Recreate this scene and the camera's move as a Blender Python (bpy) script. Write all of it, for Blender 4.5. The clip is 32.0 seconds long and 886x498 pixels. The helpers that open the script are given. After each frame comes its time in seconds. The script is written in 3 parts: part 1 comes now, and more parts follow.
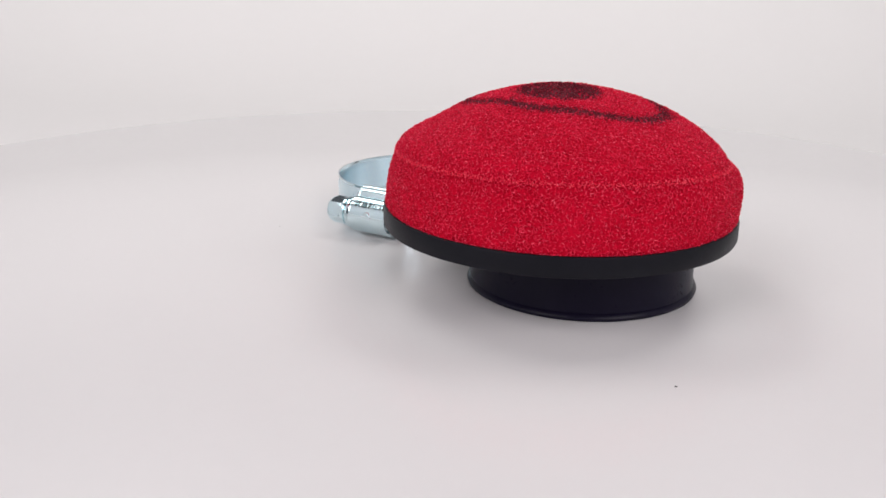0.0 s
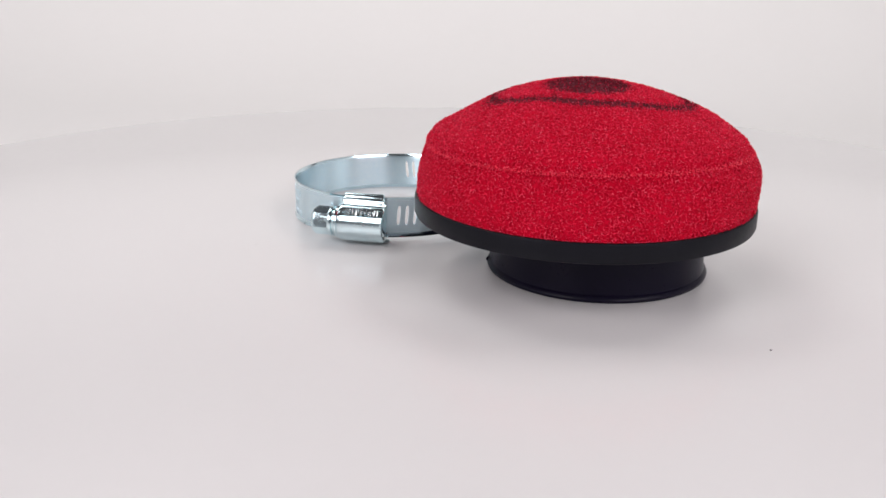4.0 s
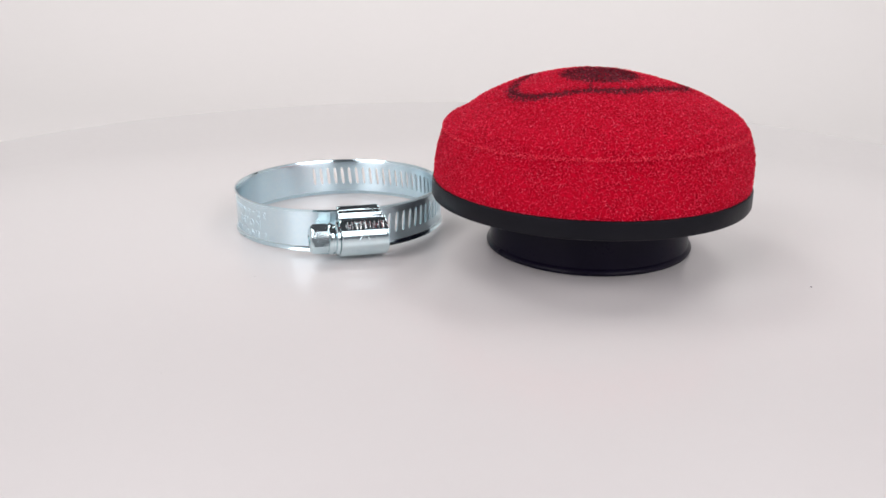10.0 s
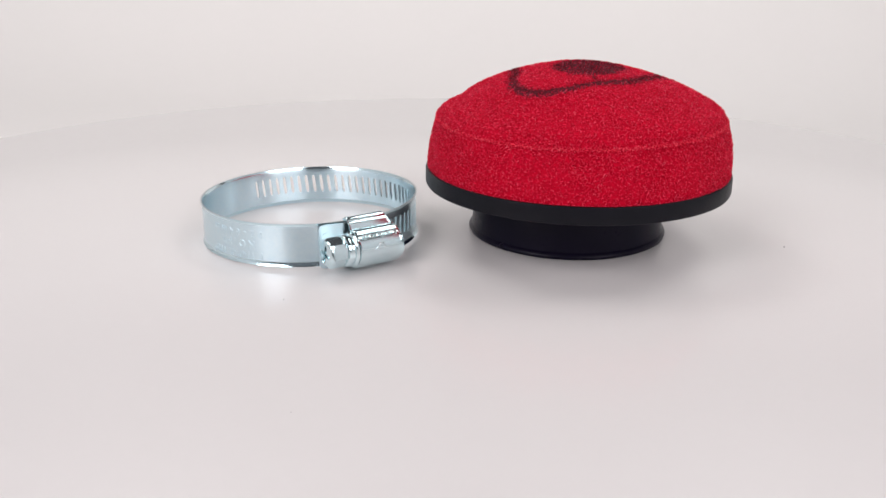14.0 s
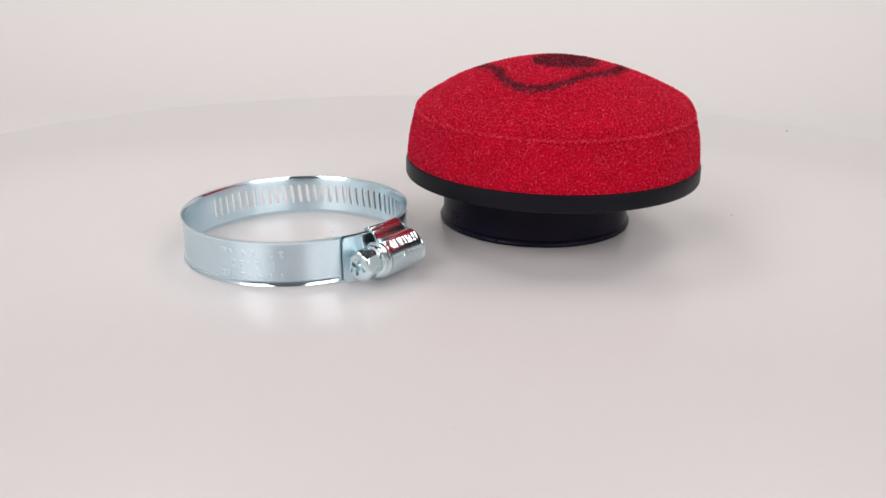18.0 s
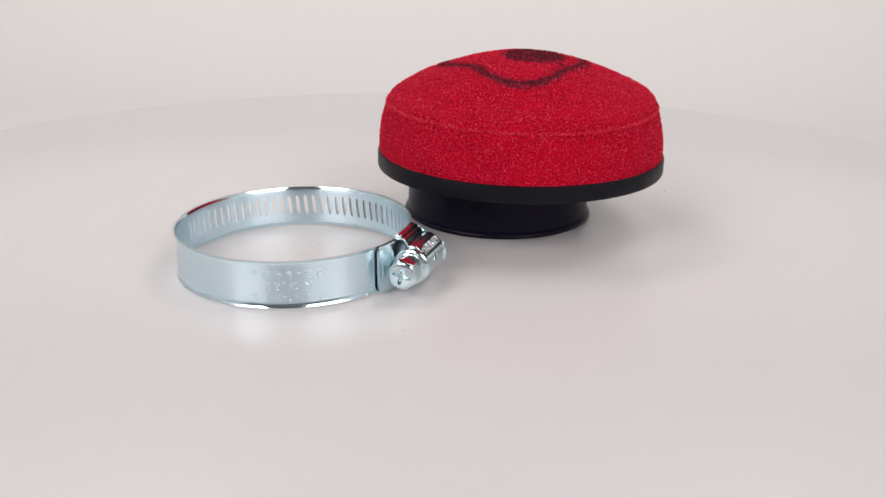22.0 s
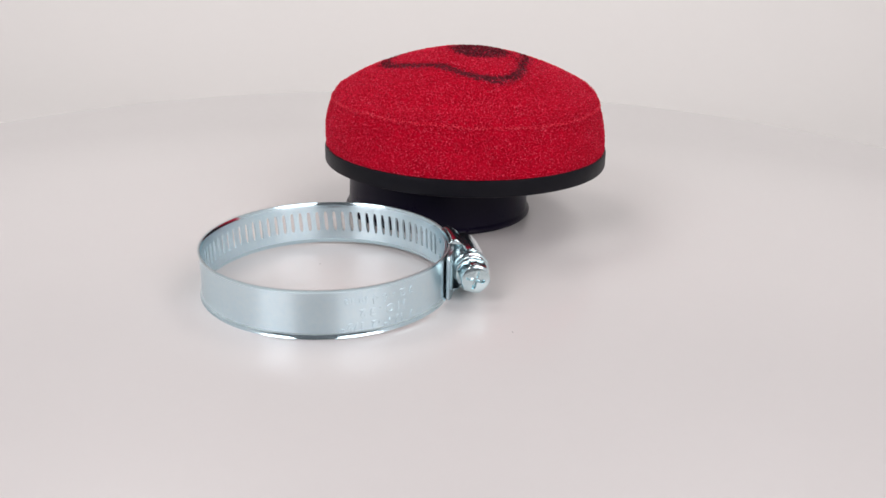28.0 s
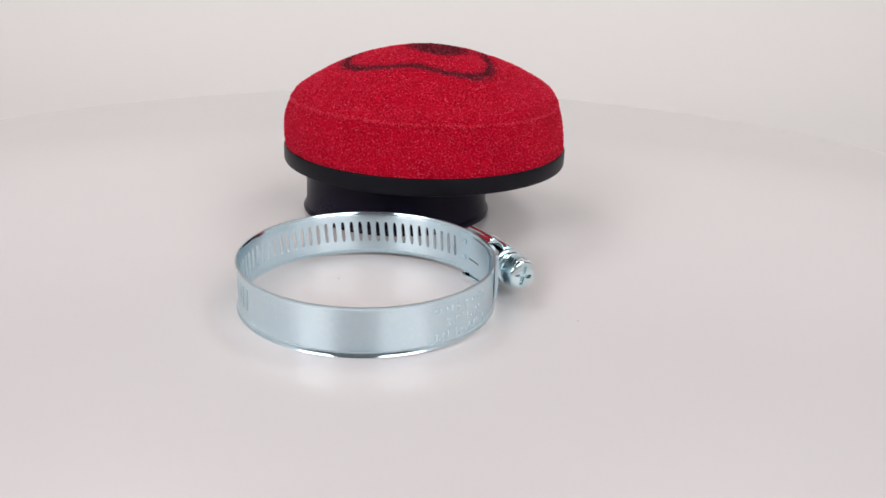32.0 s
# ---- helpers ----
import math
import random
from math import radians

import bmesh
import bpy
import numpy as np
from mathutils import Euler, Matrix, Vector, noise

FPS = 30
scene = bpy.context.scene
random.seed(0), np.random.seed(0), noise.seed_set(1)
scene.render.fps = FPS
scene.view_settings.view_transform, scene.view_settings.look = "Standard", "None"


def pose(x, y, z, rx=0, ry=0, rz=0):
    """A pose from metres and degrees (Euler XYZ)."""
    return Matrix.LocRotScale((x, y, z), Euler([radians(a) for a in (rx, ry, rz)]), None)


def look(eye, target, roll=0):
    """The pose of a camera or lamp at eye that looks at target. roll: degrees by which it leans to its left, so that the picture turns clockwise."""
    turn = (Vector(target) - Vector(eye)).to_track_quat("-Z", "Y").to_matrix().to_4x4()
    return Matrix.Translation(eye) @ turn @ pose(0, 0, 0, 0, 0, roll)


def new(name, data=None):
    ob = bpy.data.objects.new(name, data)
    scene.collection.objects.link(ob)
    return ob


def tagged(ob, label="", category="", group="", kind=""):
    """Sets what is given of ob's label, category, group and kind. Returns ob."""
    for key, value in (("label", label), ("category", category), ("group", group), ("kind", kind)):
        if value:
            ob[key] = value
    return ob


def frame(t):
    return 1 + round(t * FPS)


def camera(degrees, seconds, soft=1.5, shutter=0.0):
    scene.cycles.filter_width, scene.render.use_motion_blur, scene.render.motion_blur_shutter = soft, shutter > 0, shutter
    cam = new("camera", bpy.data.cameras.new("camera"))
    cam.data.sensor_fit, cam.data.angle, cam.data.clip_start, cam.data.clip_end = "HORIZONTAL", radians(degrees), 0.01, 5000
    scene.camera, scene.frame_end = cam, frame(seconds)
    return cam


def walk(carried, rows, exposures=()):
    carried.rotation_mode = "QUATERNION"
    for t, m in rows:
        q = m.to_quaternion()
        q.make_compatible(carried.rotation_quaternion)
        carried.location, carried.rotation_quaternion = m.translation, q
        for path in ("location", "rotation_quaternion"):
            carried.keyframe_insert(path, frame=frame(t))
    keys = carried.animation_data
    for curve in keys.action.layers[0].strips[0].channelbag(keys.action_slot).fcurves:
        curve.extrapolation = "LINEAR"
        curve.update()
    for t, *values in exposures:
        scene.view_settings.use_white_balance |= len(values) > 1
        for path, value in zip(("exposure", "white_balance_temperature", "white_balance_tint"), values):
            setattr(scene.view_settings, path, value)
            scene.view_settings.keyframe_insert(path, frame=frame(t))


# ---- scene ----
# ---------------------------------------------------------------- camera and turn
SECONDS = 32.0
MM = 0.001
CAM_D, CAM_H = 0.28206, 0.09732          # from the turntable's axis, above its top
PITCH, HEADING, ROLL, LENS = -18.961, 0.263, 1.874, 48.80
FILTER_AT = (0.02956, -0.03029)            # on the platter at the start
CLAMP_AT = (-0.00425, 0.04576)
PLATTER_LEAN = (-0.950, -1.123)                # how far the platter stands off square to its axis
CLAMP_TILT = (-1.206, 0.077)                # it leans, lifted by its screw housing
TURN_KEYS = [(0, 0.30), (2.5, 12.0), (5.5, 25.55), (9, 41.50), (13, 60.67), (17, 79.45), (21.5, 100.10), (26, 119.87), (32, 147.63)]

cam = camera(LENS, SECONDS, soft=1.6)
EYE = Vector((0, -CAM_D, CAM_H))
AIM = Vector((-math.sin(radians(HEADING)) * math.cos(radians(PITCH)),
              math.cos(radians(HEADING)) * math.cos(radians(PITCH)), math.sin(radians(PITCH))))
VIEW = look(EYE, EYE + AIM, ROLL)
walk(cam, [(0, VIEW), (SECONDS, VIEW)], [(0, -0.03, 6320, 10), (14, -0.03, 6420, 10), (17.2, -0.03, 6480, 10), (18.6, -0.17, 6520, 10), (25, -0.15, 6480, 10), (32, -0.15, 6450, 10)])

# ---------------------------------------------------------------- light
world = bpy.data.worlds.new("world")
scene.world = world
world.use_nodes = True
world.node_tree.nodes["Background"].inputs[0].default_value = (0.80, 0.86, 1.0, 1)
world.node_tree.nodes["Background"].inputs[1].default_value = 0.25


def softbox(name, eye, target, w, h, watts, colour=(1, 1, 1)):
    d = bpy.data.lights.new(name, "AREA")
    d.shape, d.size, d.size_y, d.energy, d.color = "RECTANGLE", w, h, watts, colour
    o = new(name, d)
    o.matrix_world = look(eye, target)
    return o


for x in (-0.42, 0.42):
    softbox("overhead_panel_lamp", (x, 0.33, 0.82), (x * 0.8, 0.54, 0.0), 0.34, 0.52, 2.72, (0.99, 0.965, 0.94))
softbox("front_left_lamp", (-0.81, -0.81, 0.76), (0, 0.10, 0.0), 0.85, 0.70, 10.4, (1.0, 0.93, 0.94))
softbox("front_right_lamp", (0.70, -0.90, 0.76), (0, 0.10, 0.0), 1.0, 0.70, 9.4, (1.0, 0.93, 0.94))


# ---------------------------------------------------------------- materials
def material(name):
    m = bpy.data.materials.new(name)
    m.use_nodes = True
    nt = m.node_tree
    return m, nt, nt.nodes["Principled BSDF"]


def node(nt, kind, **values):
    n = nt.nodes.new(kind)
    for k, v in values.items():
        n.inputs[k.replace("_", " ")].default_value = v
    return n


def noisy(nt, scale, detail=4.0, rough=0.55):
    tc = nt.nodes.new("ShaderNodeTexCoord")
    n = node(nt, "ShaderNodeTexNoise", Scale=scale, Detail=detail, Roughness=rough)
    nt.links.new(tc.outputs["Object"], n.inputs["Vector"])
    return n


def ramp(nt, fac, stops):
    r = nt.nodes.new("ShaderNodeValToRGB")
    el = r.color_ramp.elements
    while len(el) < len(stops):
        el.new(0.5)
    for e, (pos, col) in zip(el, stops):
        e.position, e.color = pos, (*col, 1)
    nt.links.new(fac, r.inputs["Fac"])
    return r


def bump(nt, bsdf, height, strength, distance):
    b = node(nt, "ShaderNodeBump", Strength=strength, Distance=distance)
    nt.links.new(height, b.inputs["Height"])
    nt.links.new(b.outputs["Normal"], bsdf.inputs["Normal"])
    return b


def simple(name, base, dark, rough, scale, metallic=0.0, bumps=0.1, dist=0.0001, spread=0.08, spec=0.5):
    """Principled surface with grain at two scales in colour, gloss and relief."""
    m, nt, b = material(name)
    big, fine = noisy(nt, scale), noisy(nt, scale * 14, 6)
    mix = nt.nodes.new("ShaderNodeMath")
    mix.operation = "MULTIPLY_ADD"
    mix.inputs[1].default_value = 0.5
    nt.links.new(fine.outputs["Fac"], mix.inputs[0])
    half = nt.nodes.new("ShaderNodeMath")
    half.operation = "MULTIPLY"
    half.inputs[1].default_value = 0.5
    nt.links.new(big.outputs["Fac"], half.inputs[0])
    nt.links.new(half.outputs[0], mix.inputs[2])
    c = ramp(nt, mix.outputs[0], [(0.3, dark), (0.7, base)])
    nt.links.new(c.outputs["Color"], b.inputs["Base Color"])
    g = ramp(nt, mix.outputs[0], [(0.3, (rough + spread,) * 3), (0.7, (max(rough - spread, 0.02),) * 3)])
    nt.links.new(g.outputs["Color"], b.inputs["Roughness"])
    b.inputs["Metallic"].default_value = metallic
    b.inputs["Specular IOR Level"].default_value = spec
    bump(nt, b, fine.outputs["Fac"], bumps, dist)
    return m


PLATTER = simple("white_gloss_board", (0.785, 0.764, 0.757), (0.775, 0.755, 0.748), 0.26, 18, bumps=0.0, spread=0.012, spec=0.48)
PAPER = simple("white_backdrop_paper", (0.722, 0.705, 0.692), (0.712, 0.696, 0.683), 0.85, 9, bumps=0.0, spread=0.03, spec=0.08)
# next three: surfaces out of view, toned for bounce, fill and dark reflections
FABRIC = simple("white_bounce_fabric", (0.80, 0.81, 0.82), (0.76, 0.77, 0.78), 0.9, 30, bumps=0.1)
GREY_WALL = simple("grey_fill_wall", (0.23, 0.24, 0.255), (0.20, 0.21, 0.225), 0.9, 12, bumps=0.1)
DARK_CLOTH = simple("dark_reflection_cloth", (0.045, 0.045, 0.05), (0.03, 0.03, 0.035), 0.9, 20, bumps=0.1)
RUBBER = simple("black_moulded_rubber", (0.009, 0.009, 0.013), (0.006, 0.006, 0.009), 0.42, 120, bumps=0.12, dist=0.00005, spec=0.12)
NECK_RUBBER = simple("black_smooth_rubber", (0.010, 0.0078, 0.021), (0.006, 0.005, 0.014), 0.32, 90, bumps=0.06, dist=0.00003, spec=0.115)
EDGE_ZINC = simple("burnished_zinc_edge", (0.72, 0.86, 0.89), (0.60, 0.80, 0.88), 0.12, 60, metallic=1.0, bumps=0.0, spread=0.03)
ZINC = simple("zinc_plated_steel", (0.765, 0.90, 0.945), (0.675, 0.85, 0.93), 0.31, 60, metallic=1.0, bumps=0.0, spread=0.008)
SHEARED = simple("dull_sheared_steel", (0.60, 0.66, 0.68), (0.46, 0.53, 0.56), 0.5, 300, metallic=1.0, bumps=0.1, dist=0.00003, spread=0.05)
# the rolled strip has a grain along its length, so its gloss is drawn out upwards and downwards
grain = ZINC.node_tree.nodes.new("ShaderNodeTangent")
grain.direction_type, grain.axis = "RADIAL", "Z"
zinc = ZINC.node_tree.nodes["Principled BSDF"]
ZINC.node_tree.links.remove(zinc.inputs["Normal"].links[0])
ZINC.node_tree.links.new(grain.outputs["Tangent"], zinc.inputs["Tangent"])
zinc.inputs["Anisotropic"].default_value = 0.95
zinc.inputs["Anisotropic Rotation"].default_value = 0.25
BRIGHT = simple("bright_zinc_steel", (0.77, 0.89, 0.905), (0.63, 0.80, 0.85), 0.15, 200, metallic=1.0, bumps=0.09, dist=0.00005, spread=0.04)
# stamped strokes, a paler tone than the housing they stand on
STAMP = simple("stamped_pale_steel", (0.88, 0.90, 0.90), (0.80, 0.83, 0.84), 0.16, 300, metallic=1.0, bumps=0.03, dist=0.00003)
# dust specks, and also the strip that paints the shade of the clamp's gap
DUST_AND_SLIT_SHADE = simple("dark_dust_and_slit_shade", (0.10, 0.09, 0.09), (0.05, 0.05, 0.05), 0.9, 900)


def foam_material(name, light, dark, rough=0.6, spec=0.15):
    m, nt, b = material(name)
    tc = nt.nodes.new("ShaderNodeTexCoord")
    v = node(nt, "ShaderNodeTexVoronoi", Scale=1500.0)
    v.feature = "DISTANCE_TO_EDGE"
    nt.links.new(tc.outputs["Object"], v.inputs["Vector"])
    n = noisy(nt, 900, 3)
    c = ramp(nt, n.outputs["Fac"], [(0.35, dark), (0.68, light)])
    nt.links.new(c.outputs["Color"], b.inputs["Base Color"])
    b.inputs["Roughness"].default_value = rough
    b.inputs["Specular IOR Level"].default_value = spec
    bump(nt, b, v.outputs["Distance"], 0.5, 0.0003)
    return m


def strut_material(name, tones):
    """Single struts differ in tone; the palest few have a pink highlight put into their colour."""
    m, nt, b = material(name)
    g = nt.nodes.new("ShaderNodeNewGeometry")
    c = ramp(nt, g.outputs["Random Per Island"], tones)
    nt.links.new(c.outputs["Color"], b.inputs["Base Color"])
    r = ramp(nt, g.outputs["Random Per Island"], [(0.0, (0.6,) * 3), (1.0, (0.3,) * 3)])
    nt.links.new(r.outputs["Color"], b.inputs["Roughness"])
    b.inputs["Specular IOR Level"].default_value = 0.09
    b.inputs["Sheen Weight"].default_value = 0.05
    b.inputs["Sheen Tint"].default_value = (1.0, 0.30, 0.45, 1)
    return m


FOAM = strut_material("red_open_cell_foam", [(0.0, (0.55, 0.003, 0.026)), (0.5, (0.72, 0.010, 0.049)), (0.90, (0.86, 0.040, 0.102)), (1.0, (0.97, 0.15, 0.23))])
SEAM_FOAM = strut_material("pressed_seam_foam", [(0.0, (0.74, 0.009, 0.042)), (0.6, (0.88, 0.038, 0.083)), (1.0, (0.98, 0.16, 0.22))])
# core darker than its struts: the shade deep in the cells, put into colour
FOAM_CORE = foam_material("red_foam_depth_shade", (0.57, 0.003, 0.026), (0.43, 0.002, 0.018), 0.8, 0.03)
fuzz = FOAM_CORE.node_tree.nodes["Principled BSDF"]
fuzz.inputs["Sheen Weight"].default_value = 0.25
fuzz.inputs["Sheen Roughness"].default_value = 0.4
fuzz.inputs["Sheen Tint"].default_value = (1.0, 0.25, 0.40, 1)
PRINT = foam_material("black_printed_foam", (0.165, 0.014, 0.030), (0.105, 0.009, 0.018))


# ---------------------------------------------------------------- mesh helpers
def part(name, bm, mat, parent, label="", smooth=True, angle=35, kind=""):
    """One mesh object under a thing or a part, from a bmesh or a (verts, faces) pair."""
    me = bpy.data.meshes.new(name)
    if isinstance(bm, tuple):
        me.from_pydata(bm[0], [], bm[1])
    else:
        bmesh.ops.recalc_face_normals(bm, faces=bm.faces)
        bm.to_mesh(me)
        bm.free()
    me.validate()
    me.update()
    me.materials.append(mat)
    if smooth:
        me.polygons.foreach_set("use_smooth", [True] * len(me.polygons))
        me.set_sharp_from_angle(angle=radians(angle))
    ob = new(name, me)
    ob.parent = parent
    if label:
        ob["label"] = label
    if kind:
        ob["kind"] = kind
    return ob


def lathe(profile, seg=160, closed=False, at=(0, 0)):
    """A turned form from (radius, z) pairs in metres, about the axis through at."""
    bm = bmesh.new()
    rows = []
    for r, z in profile:
        if r < 1e-7:
            rows.append([bm.verts.new((at[0], at[1], z))])
        else:
            rows.append([bm.verts.new((at[0] + r * math.cos(2 * math.pi * i / seg), at[1] + r * math.sin(2 * math.pi * i / seg), z))
                         for i in range(seg)])
    pairs = list(zip(rows, rows[1:])) + ([(rows[-1], rows[0])] if closed else [])
    for a, b in pairs:
        for i in range(seg):
            j = (i + 1) % seg
            if len(a) == 1 and len(b) > 1:
                bm.faces.new((a[0], b[i], b[j]))
            elif len(b) == 1 and len(a) > 1:
                bm.faces.new((a[i], a[j], b[0]))
            elif len(a) > 1:
                bm.faces.new((a[i], a[j], b[j], b[i]))
    return bm


def box(bm, x0, x1, y0, y1, z0, z1):
    vs = [bm.verts.new((x, y, z)) for x in (x0, x1) for y in (y0, y1) for z in (z0, z1)]
    for f in ((0, 1, 3, 2), (4, 6, 7, 5), (0, 4, 5, 1), (2, 3, 7, 6), (0, 2, 6, 4), (1, 5, 7, 3)):
        bm.faces.new([vs[i] for i in f])
    return vs


# ---------------------------------------------------------------- setting
def setting():
    # table top that sweeps up behind as one sheet of paper
    bm = bmesh.new()
    prof = [(-1.30, -0.0125), (0.27, -0.0125)]
    for i in range(1, 25):
        a = math.pi / 2 * i / 24
        prof.append((0.27 + 0.34 * math.sin(a), -0.0125 + 0.34 * (1 - math.cos(a))))
    for (y0, z0), (y1, z1) in zip(prof, prof[1:]):
        vs = [bm.verts.new(p) for p in ((-1.0, y0, z0), (1.0, y0, z0), (1.0, y1, z1), (-1.0, y1, z1))]
        bm.faces.new(vs)
    bmesh.ops.remove_doubles(bm, verts=bm.verts, dist=1e-6)
    sweep = part("backdrop", bm, PAPER, None)
    mod = sweep.modifiers.new("thickness", "SOLIDIFY")
    mod.thickness, mod.offset = 0.003, -1
    tagged(sweep, "white seamless paper sweep under and behind the turntable", "backdrop", kind="structure")
    # unseen surrounds, added to bounce fill light and darken reflections in the metal
    for name, dims, mat in (("unseen_wall_west", (-1.03, -1.003, -1.30, 0.617, -0.03, 1.25), FABRIC),
                            ("unseen_wall_east", (1.003, 1.03, -1.30, 0.617, -0.03, 1.25), FABRIC),
                            ("unseen_wall_south", (-1.03, 1.03, -1.34, -1.303, -0.03, 1.25), GREY_WALL),
                            ("unseen_wall_north", (-1.03, 1.03, 0.62, 0.65, -0.03, 1.25), DARK_CLOTH),
                            ("ceiling", (-1.03, 1.03, -1.34, 0.65, 1.252, 1.27), DARK_CLOTH)):
        bm = bmesh.new()
        box(bm, *dims)
        ob = part(name, bm, mat, None, smooth=False)
        tagged(ob, "unseen pale fabric side, added to bounce light" if mat is FABRIC else "unseen grey front wall, added for fill light" if mat is GREY_WALL else "unseen dark surround, added for dark reflections in the metal", "wall" if name != "ceiling" else "ceiling", kind="structure")


# ---------------------------------------------------------------- turntable
def turntable():
    root = new("turntable")
    tagged(root, "round white glossy turntable platter carrying both parts", "turntable")
    r = 0.245
    bm = lathe([(0, -0.003), (r - 0.0005, -0.003), (r - 0.0001, -0.0028), (r, -0.0024), (r, -0.0005), (r - 0.0001, -0.0001), (r - 0.0004, 0), (0, 0)], 240)
    part("platter", bm, PLATTER, root)
    part("base", lathe([(0, -0.0112), (0.06, -0.0112), (0.062, -0.010), (0.062, -0.0031), (0, -0.0031)], 96), PAPER, root, "low round white base")
    rnd = random.Random(5)
    for x, y, s in ((0.0498, -0.0924, 0.30), (0.1858, -0.1385, 0.55), (-0.0550, 0.0224, 0.16), (0.0115, 0.0381, 0.22), (-0.1053, -0.0137, 0.10)):
        bm = bmesh.new()
        bmesh.ops.create_icosphere(bm, subdivisions=1, radius=s * MM)
        for v in bm.verts:
            v.co *= rnd.uniform(0.6, 1.2)
            v.co.z = v.co.z * 0.45 + s * MM * 0.35
        ob = part("speck", bm, DUST_AND_SLIT_SHADE, root, "tiny dark dust speck")
        ob.location = (x, y, 0)
    return root


# ---------------------------------------------------------------- air filter
RIM_R, RIM_T, RIM_B = 0.04691, 0.02371, 0.01830
SEAM_R, SEAM_Z, APEX_Z = 0.04343, 0.03945, 0.05546
NECK_AT, NECK_R = (0.00785, 0.00505), 0.03064
TILT = Matrix.Rotation(radians(0.45), 4, "Y") @ Matrix.Rotation(radians(-0.263), 4, "X")


SHOULDER_R, SHOULDER_Z = 0.0421, 0.0431


def raw_profile(s):
    """Wall, shoulder and dome as three plain pieces, before the foam rounds them off."""
    wall, edge = 0.32, 0.385
    if s < wall:
        u = s / wall
        return (RIM_R - 0.0007 + (SEAM_R - RIM_R + 0.0007) * u ** 1.5 + 0.0003 * math.sin(math.pi * u),
                RIM_T - 0.0004 + (SEAM_Z - RIM_T + 0.0004) * u)
    if s < edge:
        u = (s - wall) / (edge - wall)
        return SEAM_R + (SHOULDER_R - SEAM_R) * u ** 1.5, SEAM_Z + (SHOULDER_Z - SEAM_Z) * u
    u = 1 - (s - edge) / (1 - edge)
    return SHOULDER_R * u, SHOULDER_Z + (APEX_Z - SHOULDER_Z) * (1 - u ** 1.78)


def rounded_profile(n=600, soft=0.024):
    """The profile with its shoulder rounded off, as a table over s."""
    ss = np.linspace(0, 1, n + 1)
    raw = np.array([raw_profile(x) for x in ss])
    out = raw.copy()
    for i, x in enumerate(ss):
        w = np.exp(-((ss - x) / soft) ** 2 / 2)
        keep = min(1.0, max(0.0, (x - 0.12) / 0.1)) * min(1.0, max(0.0, (0.85 - x) / 0.15))
        out[i] = raw[i] * (1 - keep) + (w[:, None] * raw).sum(0) / w.sum() * keep
    return ss, out


PROFILE_S, PROFILE = rounded_profile()


def foam_profile(s):
    """Radius and height of the foam's outside, s from 0 at the rim over the pressed seam and the shoulder to 1 at the apex."""
    r, z = np.interp(s, PROFILE_S, PROFILE[:, 0]), np.interp(s, PROFILE_S, PROFILE[:, 1])
    return float(r + 0.00014 * np.exp(-((s - 0.32) / 0.010) ** 2)), float(z)


def slump(r, z, s, a):
    """The foam stands a little lower and fuller towards one side."""
    def lobe(middle, power):
        return np.maximum(np.cos(a - radians(middle)), 0) ** power
    c = np.cos(a)
    low = lobe(140, 1) * 0.0008 + lobe(8, 8) * 0.0006 - lobe(-38, 8) * 0.0006 - lobe(52, 8) * 0.0005 + lobe(175, 8) * 0.0004
    dip, cut = lobe(102, 6) * 0.0017, lobe(2, 10)
    full = lobe(-42, 4)
    return (r + 0.0010 * np.maximum(c, 0) * np.exp(-((s - 0.17) / 0.12) ** 2) + 0.0009 * full * np.exp(-((s - 0.26) / 0.12) ** 2)
            + 0.0006 * lobe(51, 6) * np.exp(-((s - 0.30) / 0.15) ** 2) - 0.4 * dip * np.exp(-((s - 0.41) / 0.06) ** 2) - 0.0021 * cut * np.exp(-((s - 0.34) / 0.06) ** 2),
            z - 0.0016 * c * c * np.exp(-((s - 0.385) / 0.12) ** 2) - low * np.exp(-((s - 0.50) / 0.11) ** 2)
            - dip * np.exp(-((s - 0.42) / 0.06) ** 2) - 0.0012 * cut * np.exp(-((s - 0.39) / 0.07) ** 2))


MARK_RING = [23.11, 2.5, 1.52, 1.71, -0.96, -1.86, 0.48, -0.55, -1.3, -0.19, 0.24]
MARK_HEART = [10.66, -1.92, -3.05, 0.06, -0.47, -0.22, 0.06]


def wave(c, a):
    """A closed outline's radius at the angle a, from its mean and its waves."""
    return c[0] + sum(c[2 * k - 1] * math.cos(k * a) + c[2 * k] * math.sin(k * a) for k in range(1, len(c) // 2 + 1))


def in_print(x, y, wob=0.0):
    """Whether the place (mm, from the foam's middle) lies in the printed mark: a rounded three-cornered ring, a filled form inside, and a short tail."""
    r, a = math.hypot(x, y), math.atan2(y, x)
    if r > 32:
        return False
    if abs(r - wave(MARK_RING, a)) + wob < 1.6:
        return True
    if r - wave(MARK_HEART, a) + wob < -0.4:
        return True
    return 13 < r < 18 and abs((a - radians(-149)) * r) + wob < 0.35


